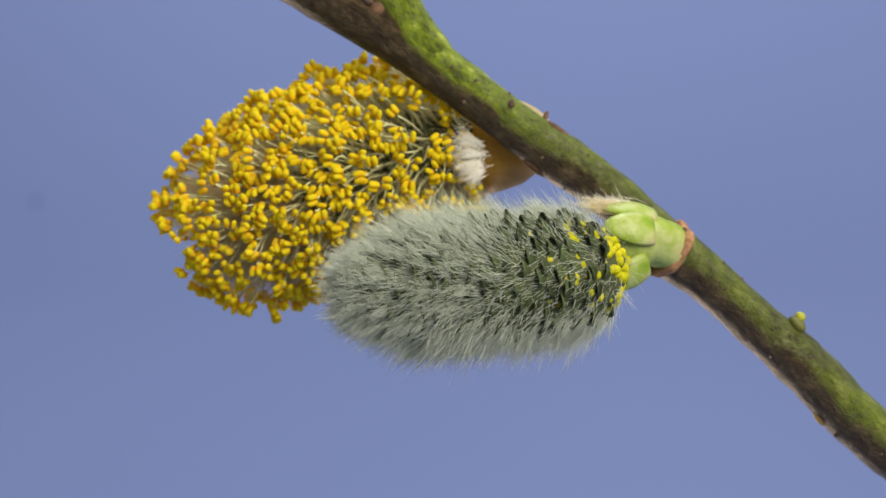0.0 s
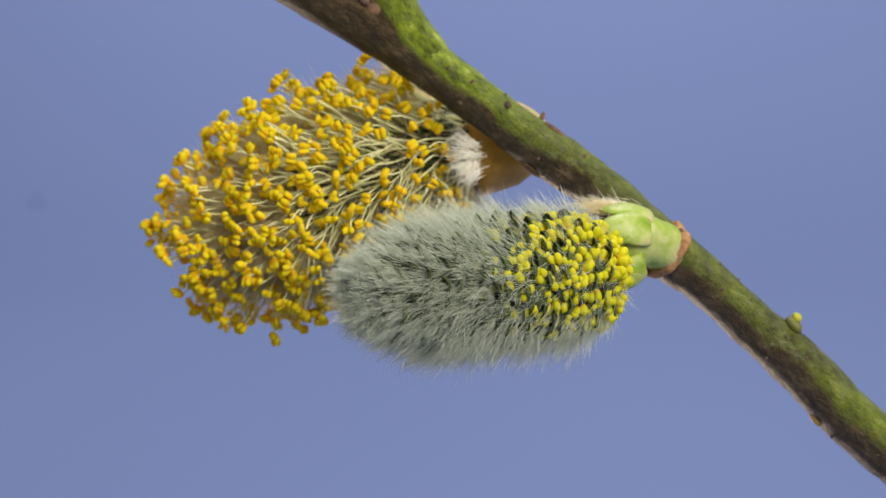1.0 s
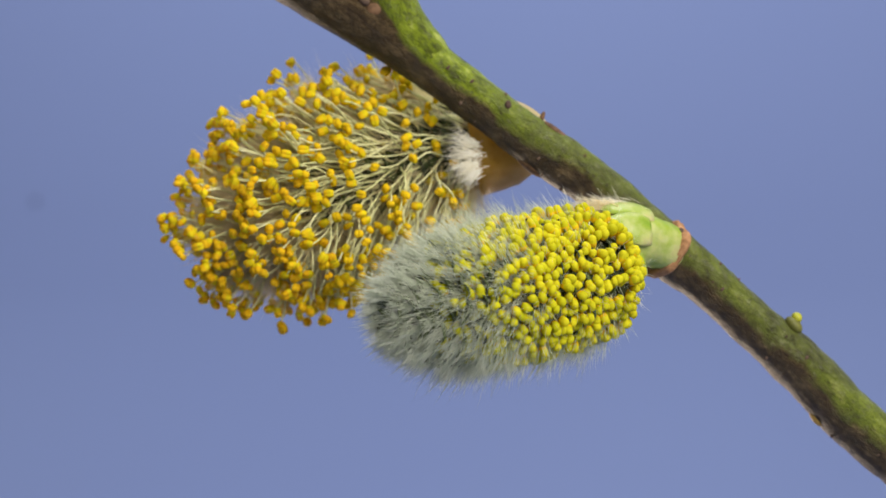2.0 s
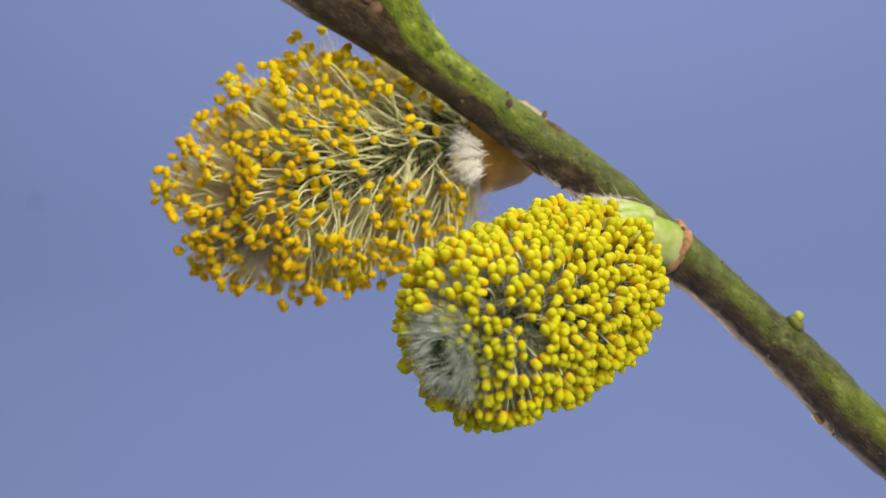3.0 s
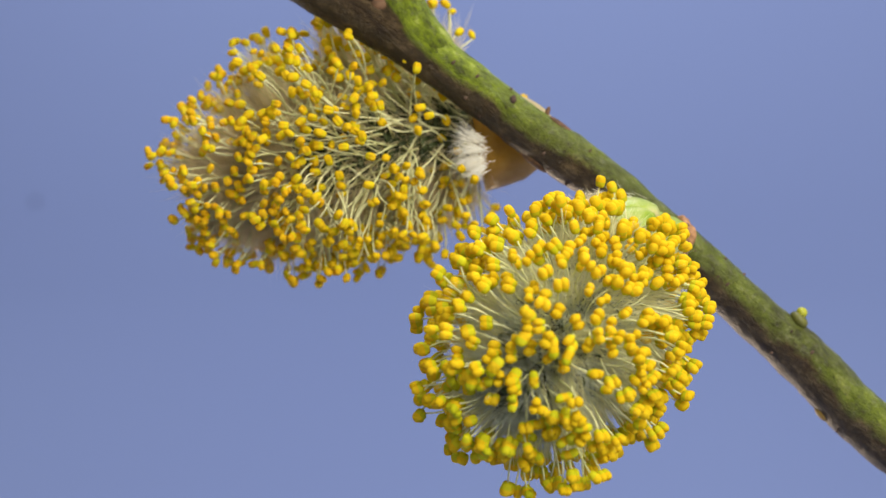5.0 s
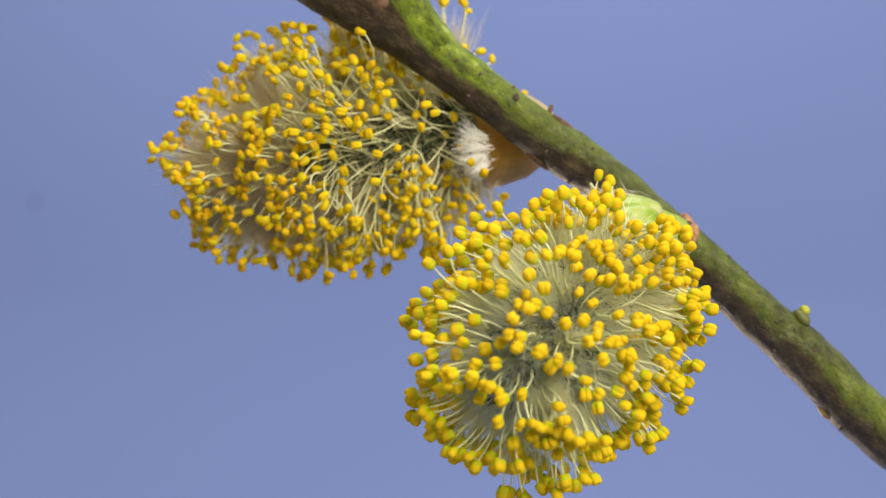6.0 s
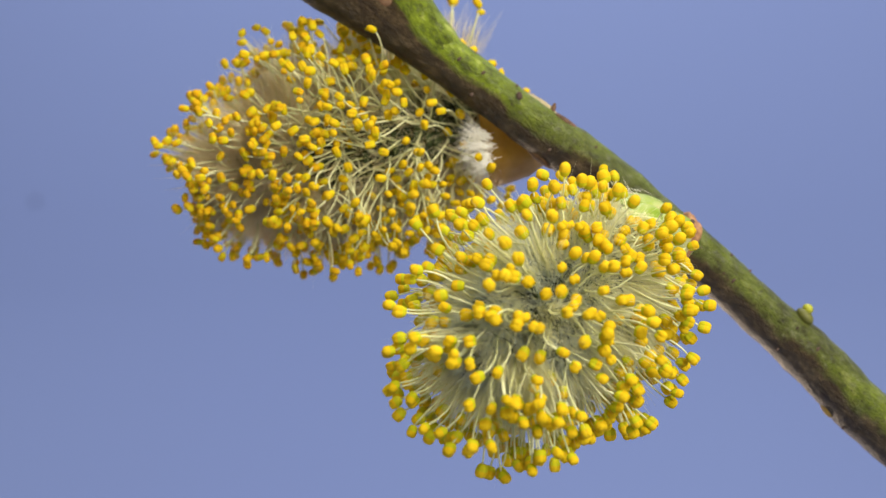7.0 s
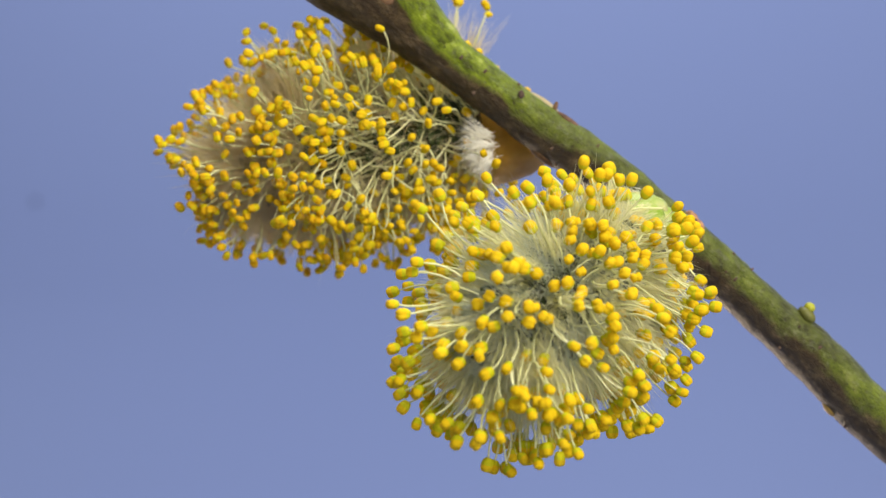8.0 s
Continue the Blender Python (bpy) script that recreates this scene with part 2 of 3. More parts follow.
def bark_mesh(name, places, radii, sides, rough, seed, brown_side, old_wood=0.0):
    """A bark tube with the browner side of the shoot stored as an attribute."""
    v, f, ang = tube(places, radii, sides, rough=rough, seed=seed)
    me = mesh_of(name, v * MM, f, BARK)
    side = 0.5 + 0.5 * np.cos(ang - brown_side) + old_wood
    dull = 1 / (1 + np.exp((7.0 - v[:, 0]) / 2.2))
    layer = me.attributes.new("brown_share", "FLOAT", "POINT")
    layer.data.foreach_set("value", side.astype(np.float32))
    layer = me.attributes.new("dull", "FLOAT", "POINT")
    layer.data.foreach_set("value", dull.astype(np.float32))
    run = np.concatenate([[0.0], np.cumsum(np.linalg.norm(np.diff(places, axis=0), axis=1))])
    ring = np.repeat(np.array(radii), sides)
    grain = np.stack([ring * np.cos(ang), ring * np.sin(ang), np.repeat(run, sides)], 1)
    layer = me.attributes.new("grain", "FLOAT_VECTOR", "POINT")
    layer.data.foreach_set("vector", grain.astype(np.float32).ravel())
    return me


def twig():
    base = new("willow_twig")
    base.location = spot(0, 0, 0)
    tagged(base, "green-brown willow twig with leaf scars and small buds", "twig")
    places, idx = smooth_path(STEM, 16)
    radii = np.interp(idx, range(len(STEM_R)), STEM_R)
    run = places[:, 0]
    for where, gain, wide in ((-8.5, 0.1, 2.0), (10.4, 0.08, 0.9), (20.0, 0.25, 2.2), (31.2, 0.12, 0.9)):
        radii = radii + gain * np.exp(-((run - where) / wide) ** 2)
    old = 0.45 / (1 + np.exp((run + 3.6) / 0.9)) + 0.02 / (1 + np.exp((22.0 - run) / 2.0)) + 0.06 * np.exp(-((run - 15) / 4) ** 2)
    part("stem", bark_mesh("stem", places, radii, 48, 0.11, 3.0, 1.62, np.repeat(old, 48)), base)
    # the short side shoot that leaves the stem at the upper node
    p2, i2 = smooth_path([(1.4, 0.2, 14.6), (-1.0, -0.15, 17.2), (-2.9, -0.35, 19.6), (-4.0, -0.5, 22.2), (-4.9, -0.6, 26), (-6.5, -0.6, 33), (-7, -0.5, 42)], 12)
    part("side_shoot", bark_mesh("side_shoot", p2, np.interp(i2, range(7), [1.2, 1.95, 2.02, 1.9, 1.8, 1.7, 1.5]), 32, 0.10, 9.0, 3.0, -0.30), base,
         "bright green side shoot")
    return base


TWIG = twig()


def lump(name, material, base, at, size, turn=(0, 0, 0), wobble=0.15, label="", sides=14, seed=0.0):
    """A rounded, slightly uneven pad or bud, in mm, under the twig."""
    prof = [(0.05, -1.0)] + [(math.cos(a), math.sin(a)) for a in np.linspace(-1.3, 1.3, 9)] + [(0.05, 1.0)]
    v, f = lathe(prof, sides, wobble, seed)
    v = v * np.array(size)
    return part(name, mesh_of(name, v * MM, f, material), base, label, pose(at[0] * MM, at[1] * MM, at[2] * MM, *turn))


def shell(name, material, length, width, depth, thick, tip=0.5):
    """A cupped, pointed scale (mm): base at the origin, growing along z, hollow side to -x."""
    rows, cols = 12, 10
    verts = []
    for layer in (0, 1):
        for i in range(rows + 1):
            s = i / rows
            w = width * (math.sin(math.pi * min(1.0, 0.22 + 0.78 * s)) ** tip) * (1 - 0.15 * s)
            for j in range(cols + 1):
                a = (j / cols - 0.5) * math.pi * 0.95
                r = 1.0 - layer * thick / max(w, 0.3)
                x = depth * math.cos(a) * r * (w / width) + 0.25 * depth * math.sin(math.pi * s)
                y = w * math.sin(a) * r
                verts.append((x, y, s * length + 0.1 * noise.noise(Vector((x, y, s * 3)))))
    faces, m = [], (rows + 1) * (cols + 1)
    for i in range(rows):
        for j in range(cols):
            a = i * (cols + 1) + j
            b = a + cols + 1
            faces.append((a, a + 1, b + 1, b))
            faces.append((m + a, m + b, m + b + 1, m + a + 1))
    for i in range(rows):
        for j in (0, cols):
            a = i * (cols + 1) + j
            b = a + cols + 1
            faces.append((a, b, m + b, m + a) if j == 0 else (a, m + a, m + b, b))
    for j in range(cols):
        for i in (0, rows):
            a = i * (cols + 1) + j
            faces.append((a, m + a, m + a + 1, a + 1) if i == 0 else (a, a + 1, m + a + 1, m + a))
    return mesh_of(name, np.array(verts) * MM, faces, material)


def aim(place, way, up=(0, 0, 1)):
    """Pose in mm space whose z runs along way and whose y leans towards up."""
    z = Vector(way).normalized()
    x = Vector(up).cross(z).normalized()
    y = z.cross(x)
    m = Matrix((x, y, z)).transposed().to_4x4()
    m.translation = Vector(place) * MM
    return m


def twig_details(base):
    rng = np.random.default_rng(5)
    # cork collar round the foot of the young catkin
    v, f = lathe([(1.8, -0.65), (2.4, -0.5), (2.68, -0.2), (2.58, 0.0), (2.68, 0.2), (2.4, 0.42), (1.9, 0.35)], 48, 0.22, 2.0)
    part("collar", mesh_of("collar", v * MM, f, CORK), base, "rough reddish-brown cork collar", aim((19.9, -1.75, -0.1), (-0.80, -0.38, 0.46)))
    lump("leaf_scar", LENTICEL, base, (21.0, -3.0, 1.5), (0.35, 0.25, 0.4), label="dark pitted leaf scar")
    lump("leaf_scar", CORK, base, (20.9, -2.6, 0.6), (0.36, 0.4, 1.1), (0, -12, 0), 0.3, label="pale brown corky scar ridge")
    lump("leaf_scar", WOUND, base, (10.5, -0.3, 10.15), (1.75, 0.8, 0.42), (0, 40, 0), label="raised reddish leaf scar")
    lump("leaf_scar", LENTICEL, base, (6.0, -2.1, 12.7), (0.28, 0.14, 0.36), (0, 0, 10), label="small dark leaf scar")
    lump("leaf_scar", WOUND, base, (-5.7, -2.35, 21.0), (0.7, 0.18, 0.55), (0, 0, 0), 0.45, "pinkish-brown pitted leaf scar")
    lump("leaf_scar", LENTICEL, base, (-6.5, -2.45, 21.7), (0.55, 0.3, 0.4), (0, 20, 0), 0.45, "dark pitted leaf scar")
    lump("leaf_scar", WOUND, base, (9.1, 0.0, 11.75), (0.22, 0.22, 0.5), (0, 20, 0), label="tiny reddish point")
    lump("leaf_scar", WOUND, base, (8.0, 0.1, 7.35), (1.6, 0.9, 0.45), (0, 38, 0), label="dark corky ridge")
    lump("bud", BUD_YELLOW, base, (31.5, -0.7, -6.0), (0.52, 0.46, 0.46), (0, 30, 0), label="tiny yellow-green bud")
    lump("bud_foot", BUD_FOOT, base, (31.25, -0.6, -6.7), (0.95, 0.9, 0.6), (0, 45, 0), label="green swollen bud foot")
    lump("bud_scale", BUD_AMBER, base, (33.3, -0.2, -14.9), (0.95, 0.6, 0.42), (0, 52, 0), label="amber bud scale pressed to the bark")
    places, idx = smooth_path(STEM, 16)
    for k in range(26):
        j = int(np.argmin(abs(places[:, 0] - rng.uniform(-9.0, 39.0))))
        a = rng.uniform(-1.25, 1.25)
        t = places[min(j + 1, len(places) - 1)] - places[j]
        t /= np.linalg.norm(t)
        nrm = np.cross(t, (0, -1, 0)) * math.sin(a) + np.array((0, -1, 0)) * math.cos(a)
        c = places[j] + nrm * (np.interp(idx[j], range(len(STEM_R)), STEM_R) + 0.02)
        sz = rng.uniform(0.08, 0.16)
        lump("lenticel", LENTICEL, base, tuple(c), (sz, sz * 0.8, sz * 1.7), (0, 48, 0), 0.3, sides=8, seed=k)


twig_details(TWIG)


def tuft(name, base, material, at, way, spread, count, length, foot, seed, width=0.022):
    rng = np.random.default_rng(seed)
    roots = np.array(at) + rng.normal(size=(count, 3)) * np.array(foot)
    ways = np.array(way, float) / np.linalg.norm(way) + rng.normal(size=(count, 3)) * spread
    v, f = strands(roots, ways, length * rng.uniform(0.5, 1.15, count), rng.normal(size=(count, 3)) * 0.12, width, rng)
    return tagged(part(name, mesh_of(name, v * MM, f, material), base, "silky pale hairs"), kind="stuff")


def bud_cups(base):
    """The scales that held the catkins, left on the twig."""
    # foot of the young catkin: a bent green stalk with glossy scales
    p, i = smooth_path([(20.0, -1.9, -0.1), (19.2, -2.7, 0.4), (17.6, -3.6, 0.9), (16.0, -4.2, 0.3), (14.6, -4.5, -0.8)], 8)
    v, f, _ = tube(p, np.interp(i, range(5), [2.0, 2.15, 2.25, 2.3, 1.6]), 26, rough=0.22, seed=4.0)
    part("stalk", mesh_of("stalk", v * MM, f, BUD_GREEN), base, "pale green catkin stalk")
    s1 = shell("bud_scale", BUD_GREEN, 4.6, 1.7, 0.8, 0.25)
    for at, way, out in (((18.2, -6.0, 1.8), (-0.95, -0.30, 0.08), (0.1, -1, 0.5)), ((17.8, -5.6, -1.5), (-0.86, -0.28, -0.42), (0.1, -0.8, -0.6)),
                         ((18.4, -4.0, 3.3), (-0.95, -0.2, 0.14), (0.1, -0.4, 1))):
        z = Vector(way).normalized()
        x = Vector(out)
        x = (x - z * x.dot(z)).normalized()
        m = Matrix((x, z.cross(x), z)).transposed().to_4x4()
        m.translation = Vector(at) * MM - x * 0.0006
        part("bud_scale", s1, base, "glossy pale green bud scale", m)
    tuft("silk", base, CREAM, (14.9, -3.4, 3.4), (-0.9, -0.25, 0.28), 0.2, 500, 2.0, (0.9, 0.6, 0.2), 11)
    tuft("silk", base, SILK, (14.9, -2.7, 3.7), (-0.9, -0.25, 0.22), 0.2, 420, 1.6, (0.9, 0.4, 0.25), 13, 0.018)
    # foot of the open catkin, behind the twig: an amber cup with a silky rim
    outer = [(0.4, -0.6), (1.3, 0.0), (2.7, 1.1), (3.6, 2.6), (4.05, 4.4), (3.95, 6.2)]
    inner = [(r - 0.3, z - 0.05) for r, z in outer[:0:-1]]
    v, f = lathe(outer + inner + [(0.3, 0.2)], 36, 0.12, 6.0)
    part("bud_cup", mesh_of("bud_cup", v * MM, f, BUD_AMBER), base, "thin amber bud cup with a pale rim", aim((9.2, 6.5, 10.0), (-0.96, 0.05, -0.16)))
    part("bud_scale", shell("bud_scale", BUD_CREAM, 5.0, 1.5, 0.7, 0.22), base, "thin cream bud scale", aim((9.0, 3.0, 10.45), (-0.80, 0.05, 0.59)))
    tuft("silk", base, SILK, (3.3, 0.9, 7.9), (-0.85, -0.2, -0.15), 0.36, 130, 2.6, (0.45, 0.4, 0.8), 12, 0.022)
    for k, (x, z, up) in enumerate(((3.2, 9.2, 0.35), (2.9, 8.4, 0.05), (3.0, 7.6, -0.3), (3.3, 6.9, -0.6))):
        tuft("silk", base, SILK, (x, 0.5, z), (-0.85, -0.25, up), 0.17, 80, 2.7 - 0.3 * k, (0.25, 0.25, 0.22), 40 + k, 0.026)


bud_cups(TWIG)


# ---- catkins ----
def girth(s, radius):
    """Radius of a catkin's axis at the share s of its length."""
    swell = max(0.0, 1 - (abs(2 * s - 0.86) / 1.14) ** 2.8) ** 0.5
    return radius * swell * min(1.0, 0.5 + 4.5 * s)


class Catkin:
    """One male catkin: an axis along z with bracts, fur and sliding stamens."""

    def __init__(self, label, length, radius, flowers, first, reach, facing, seed, anther_mat, hair_mat, hair_len, hairs, anther_size, thread, gap, silk, fat, tilt):
        self.tilt, self.twist = tilt, 90 if gap else 28
        self.thread, self.gap, self.silk, self.fat = thread, gap, silk, fat
        self.length, self.radius, self.reach = length, radius, reach
        self.rng = np.random.default_rng(seed)
        self.base = tagged(new("willow_catkin"), label, "catkin", "catkins on the twig")
        self.seats = []
        total = round(flowers * (math.pi / math.acos(facing[1]) if facing else 1))
        for k in range(total):
            f = k / total
            s = first + (0.99 - first) * (f if f < 0.85 else 0.85 + 0.15 * ((f - 0.85) / 0.15) ** 0.6)
            phi = k * 2.399963
            if not facing or math.cos(phi - facing[0]) > facing[1]:
                self.seats.append((s, phi))
        self.seats.sort()
        self.axis()
        self.bracts()
        self.fur(hair_mat, hair_len, hairs, 0.10 if gap else 0.22)
        self.stamens = []
        self.make_stamens(anther_mat, anther_size)

    def seat(self, s, phi):
        """Place on the axis's surface and the outward normal, in mm."""
        r = girth(s, self.radius)
        dr = (girth(min(s + 0.01, 1.0), self.radius) - girth(max(s - 0.01, 0.0), self.radius)) / (0.02 * self.length)
        n = Vector((math.cos(phi), math.sin(phi), -dr)).normalized()
        return Vector((r * math.cos(phi), r * math.sin(phi), s * self.length)), n

    def axis(self):
        prof = [(0.3, -0.8)] + [(girth(s, self.radius), s * self.length) for s in 1 - np.linspace(1, 0.03, 30) ** 1.6] + [(0.05, self.length)]
        v, f = lathe(prof, 28, 0.08, 7.0)
        part("axis", mesh_of("axis", v * MM, f, CORE_GREEN), self.base, "grey-green catkin axis")

    def bracts(self):
        verts, faces = [], []
        rows, cols = 5, 4
        for layer in (0, 1):
            for i in range(rows + 1):
                s = i / rows
                w = 0.95 * math.sin(math.pi * (0.2 + 0.75 * s)) ** 0.7
                for j in range(cols + 1):
                    y = (j / cols - 0.5) * 2 * w
                    verts.append((0.25 * s - 0.35 * (y / 0.75) ** 2 - 0.14 * layer, y, 1.85 * s))
        m = (rows + 1) * (cols + 1)
        for i in range(rows):
            for j in range(cols):
                a = i * (cols + 1) + j
                b = a + cols + 1
                faces += [(a, a + 1, b + 1, b), (m + a, m + b, m + b + 1, m + a + 1)]
        rim = [i * (cols + 1) for i in range(rows + 1)] + [rows * (cols + 1) + j for j in range(1, cols + 1)]
        rim += [i * (cols + 1) + cols for i in range(rows - 1, -1, -1)]
        faces += [(a, b, m + b, m + a) for a, b in zip(rim, rim[1:])]
        dark = mesh_of("bract", np.array(verts) * MM, faces, BRACT)
        pale = mesh_of("bract", np.array(verts) * MM, faces, BRACT_PALE)
        for s, phi in self.seats:
            c, n = self.seat(s, phi)
            z = (n * 0.55 + Vector((0, 0, 1)) + Vector(self.rng.normal(size=3)) * 0.2).normalized()
            x = (n - z * n.dot(z)).normalized()
            m4 = Matrix((x, z.cross(x), z)).transposed().to_4x4()
            m4.translation = (c - n * 0.25) * MM
            part("bract", pale if self.gap and s + 0.1 * self.rng.normal() > 0.75 else dark, self.base, m=m4)

    def fur(self, material, length, per, thin):
        roots, ways, lens = [], [], []
        full = per
        for s, phi in self.seats:
            edge = 0.95 if self.gap else 0.64
            bare = min(1.0, max(0.0, (edge - s) / 0.22)) * min(1.0, max(0.0, 0.2 + 1.3 * math.cos(phi - 0.35)))
            per = round(full * (1.0 - (1.0 - thin) * bare + 0.4 * (s > 0.85)) * (0.80 + 0.55 * abs(math.sin(phi - 0.2))))
            c, n = self.seat(s, phi)
            c, n = np.array(c), np.array(n)
            z = np.array((0, 0, 1.0))
            side = np.cross(z, n)
            a = self.rng.normal(size=(per, 3))
            wisp = self.rng.normal(size=(4, 3)) * 0.27
            wisp = wisp[self.rng.integers(0, 4, per)]
            roots.append(c + z * (0.5 + 0.45 * a[:, :1]) + side * (0.32 * a[:, 1:2]) + n * 0.1 + 0.7 * wisp)
            ways.append(n * 0.68 + z * (0.88 + 0.3 * s) + wisp + self.rng.normal(size=(per, 3)) * 0.12)
            lens.append(length * self.rng.uniform(0.45, 1.2, per) * (1.0 - 0.35 * min(1.0, max(0.0, (s - 0.7) / 0.25))) * (1.0 - 0.35 * bare))
        roots, ways, lens = np.concatenate(roots), np.concatenate(ways), np.concatenate(lens)
        v, f = strands(roots, ways, lens, self.rng.normal(size=roots.shape) * 0.12, 0.018, self.rng)
        tagged(part("fur", mesh_of("fur", v * MM, f, material), self.base, "dense silky fur"), kind="stuff")

    def make_stamens(self, anther_mat, size):
        """Flowers: cream filaments joined at the foot, each with a lobed anther."""
        lobes, kinds = [], []
        for i in range(4):
            prof = [(0.04, 0)] + [(math.sin(a) ** 0.55, 0.5 - 0.5 * math.cos(a)) for a in np.linspace(0.35, 2.8, 7)] + [(0.05, 1.0)]
            v, f = lathe(prof, 10, 0.34, i * 3.0)
            v = v * np.array((self.fat, self.fat * 1.08, 1.0)) * size * (1.0, 0.92, 1.06, 0.97)[i]
            both = []
            for skin, pollen in anther_mat:
                me = mesh_of("anther_lobe", v * MM, f, skin)
                me.materials.append(pollen)
                for p in me.polygons:
                    p.material_index = int(p.center.z + 0.12 * p.center.x < 0.46 * size * MM)
                both.append(me)
            lobes.append(both)
        self.lobes = []
        for i in range(20):
            ln = self.reach * self.rng.uniform(0.92, 1.08)
            verts, faces, ends = [], [], []
            for sgn in (-1, 1):
                z = np.linspace(0, 1, 10)
                bend, wave, lag = self.rng.uniform(-1.0, 1.0), self.rng.uniform(-0.7, 0.7), self.rng.uniform(0.9, 1.0)
                path = np.stack([sgn * 0.70 * z + bend * (0.35 * z ** 3 + 0.45 * np.sin(2 * math.pi * z)), wave * np.sin(math.pi * z * 1.8) * 0.9, z * ln * lag], 1)
                v, f, _ = tube(path, np.interp(z, [0, 1], [0.098, 0.072]), 5, up=(1, 0, 0))
                faces += [tuple(q + len(verts) for q in ff) for ff in f]
                verts += list(v)
                ends.append((path[-1], path[-1] - path[-2]))
            # the silk of the flower's own bract, which comes out with its stamens
            solid, k = len(faces), self.silk if i % 2 else 3
            roots = np.stack([self.rng.normal(size=k) * 0.35, self.rng.normal(size=k) * 0.35, self.rng.uniform(0.05, 0.4, k) * ln], 1)
            ways = np.stack([self.rng.normal(size=k) * 0.17, self.rng.normal(size=k) * 0.17, np.ones(k)], 1)
            v, f = strands(roots, ways, ln * self.rng.uniform(0.64, 0.97 if self.gap else 0.90, k) - roots[:, 2], self.rng.normal(size=(k, 3)) * 0.10, 0.024, self.rng)
            faces += [tuple(q + len(verts) for q in ff) for ff in f]
            verts += list(v)
            me = mesh_of("flower", np.array(verts) * MM, faces, self.thread)
            me.materials.append(CREAM if self.gap else SILK_GREEN)
            me.polygons.foreach_set("material_index", [0] * solid + [1] * (len(faces) - solid))
            kinds.append((me, ends, ln))
        for s, phi in self.seats:
            if s < self.gap and math.cos(phi) > 0.1 and self.rng.random() < 0.4:
                continue
            plain = self.gap and math.cos(phi) > 0.2 and s < 0.72
            mesh, ends, ln = kinds[2 * int(self.rng.integers(len(kinds) // 2)) + (0 if plain else 1)]
            ob = part("flower", mesh, self.base)
            for end, way in ends:
                young = int(s + self.rng.normal() * 0.08 > 0.66)
                seat = aim(end, way, (0, 1, 0.01)) @ pose(0, 0, 0, 0, 0, 90 + self.twist * self.rng.normal()) @ pose(0, 0, 0, self.rng.uniform(*self.tilt), 0, 0)
                kind, splay = int(self.rng.integers(4)), self.rng.uniform(0.0, 12.0)
                share = min(1.0, max(0.0, 0.75 * s + 0.3 * self.rng.random() - 0.05))
                for sgn in (-1, 1):
                    lobe = part("anther_lobe", lobes[kind][young], ob)
                    self.lobes.append((lobe, seat, sgn, splay, size, share))
            self.stamens.append((ob, s, phi, ln, Vector(self.rng.normal(size=3)), self.rng.uniform(-1, 1), phi + math.pi / 2 + 0.45 * self.rng.normal()))

    def open_lobes(self, rows, first, last):
        """Each anther's lobes part and close again by (time, half gap across, half gap along) and roll their pollen side up between first and last."""
        ts, ws, hs = [q[0] for q in rows], [q[1] for q in rows], [q[2] for q in rows]
        for lobe, seat, sgn, splay, size, share in self.lobes:
            roll = first + (last - first) * share
            keys = sorted([(t, 0.0 if t < roll else 180.0) for t in ts if not roll <= t <= roll + 0.42] + [(roll + 0.14 * k, 60.0 * k) for k in range(4)])
            poses = []
            for t, turn in keys:
                w, h = float(np.interp(t, ts, ws)), float(np.interp(t, ts, hs))
                poses.append((t, seat @ pose(sgn * w * size * MM, 0, (h - 0.2) * size * MM, 0, sgn * splay * w / 0.25, 0)
                              @ pose(0, 0, 0.5 * size * MM, 0, 0, 0 if sgn > 0 else 180) @ pose(0, 0, 0, 0, turn, 0) @ pose(0, 0, -0.5 * size * MM)))
            walk(lobe, poses)

    def stamen_pose(self, s, phi, ln, out, spin, way_spin):
        """Pose of a stamen whose filament ends `out` mm beyond the surface on the way `spin`."""
        c, n = self.seat(s, phi)
        o = spin.normalized()
        end = c + o * out
        foot = end - o * ln
        e = Vector((math.cos(phi), math.sin(phi), 0))
        core = -0.8 * girth(min(0.9, max(0.1, s)), self.radius)
        if foot.dot(e) < core:
            foot = e * core
            gap = (end.xy - foot.xy).length
            foot.z = end.z + math.sqrt(max(0.0, ln * ln - gap * gap)) * (1 if s < 0.40 else -1)
        way = (end - foot).normalized()
        x = Vector((math.cos(way_spin), math.sin(way_spin), 0.3))
        x = (x - way * x.dot(way)).normalized()
        m = Matrix((x, way.cross(x), way)).transposed().to_4x4()
        m.translation = foot * MM
        return m


YOUNG = Catkin("furry silver catkin opening into lemon-yellow stamens", 25.0, 4.8, 400, 0.04, 8.6, None, 21,
               ((ANTHER_LEMON, ANTHER_POLLEN), (ANTHER_GREEN, ANTHER_POLLEN)), SILVER, 3.3, 70, 1.08, FILAMENT, 0.0, 54, 0.35, (-12, 36))
OPEN = Catkin("open golden catkin with long cream filaments", 24.8, 4.0, 470, 0.05, 8.4, (0.0, -0.55), 22,
              ((ANTHER_YELLOW, ANTHER_POLLEN), (ANTHER_YELLOW, ANTHER_GOLD)), CREAM, 5.0, 60, 1.0, FILAMENT_DULL, 0.22, 84, 0.29, (30, 80))


tuft("tip_wool", YOUNG.base, SILVER, (0, 0, 24.4), (0, 0, 1), 0.5, 900, 1.5, (0.8, 0.8, 0.3), 31, 0.018)
tuft("tip_wool", OPEN.base, CREAM, (0, 0, 23.6), (0, 0, 1), 0.5, 700, 3.2, (0.8, 0.8, 0.3), 32, 0.018)


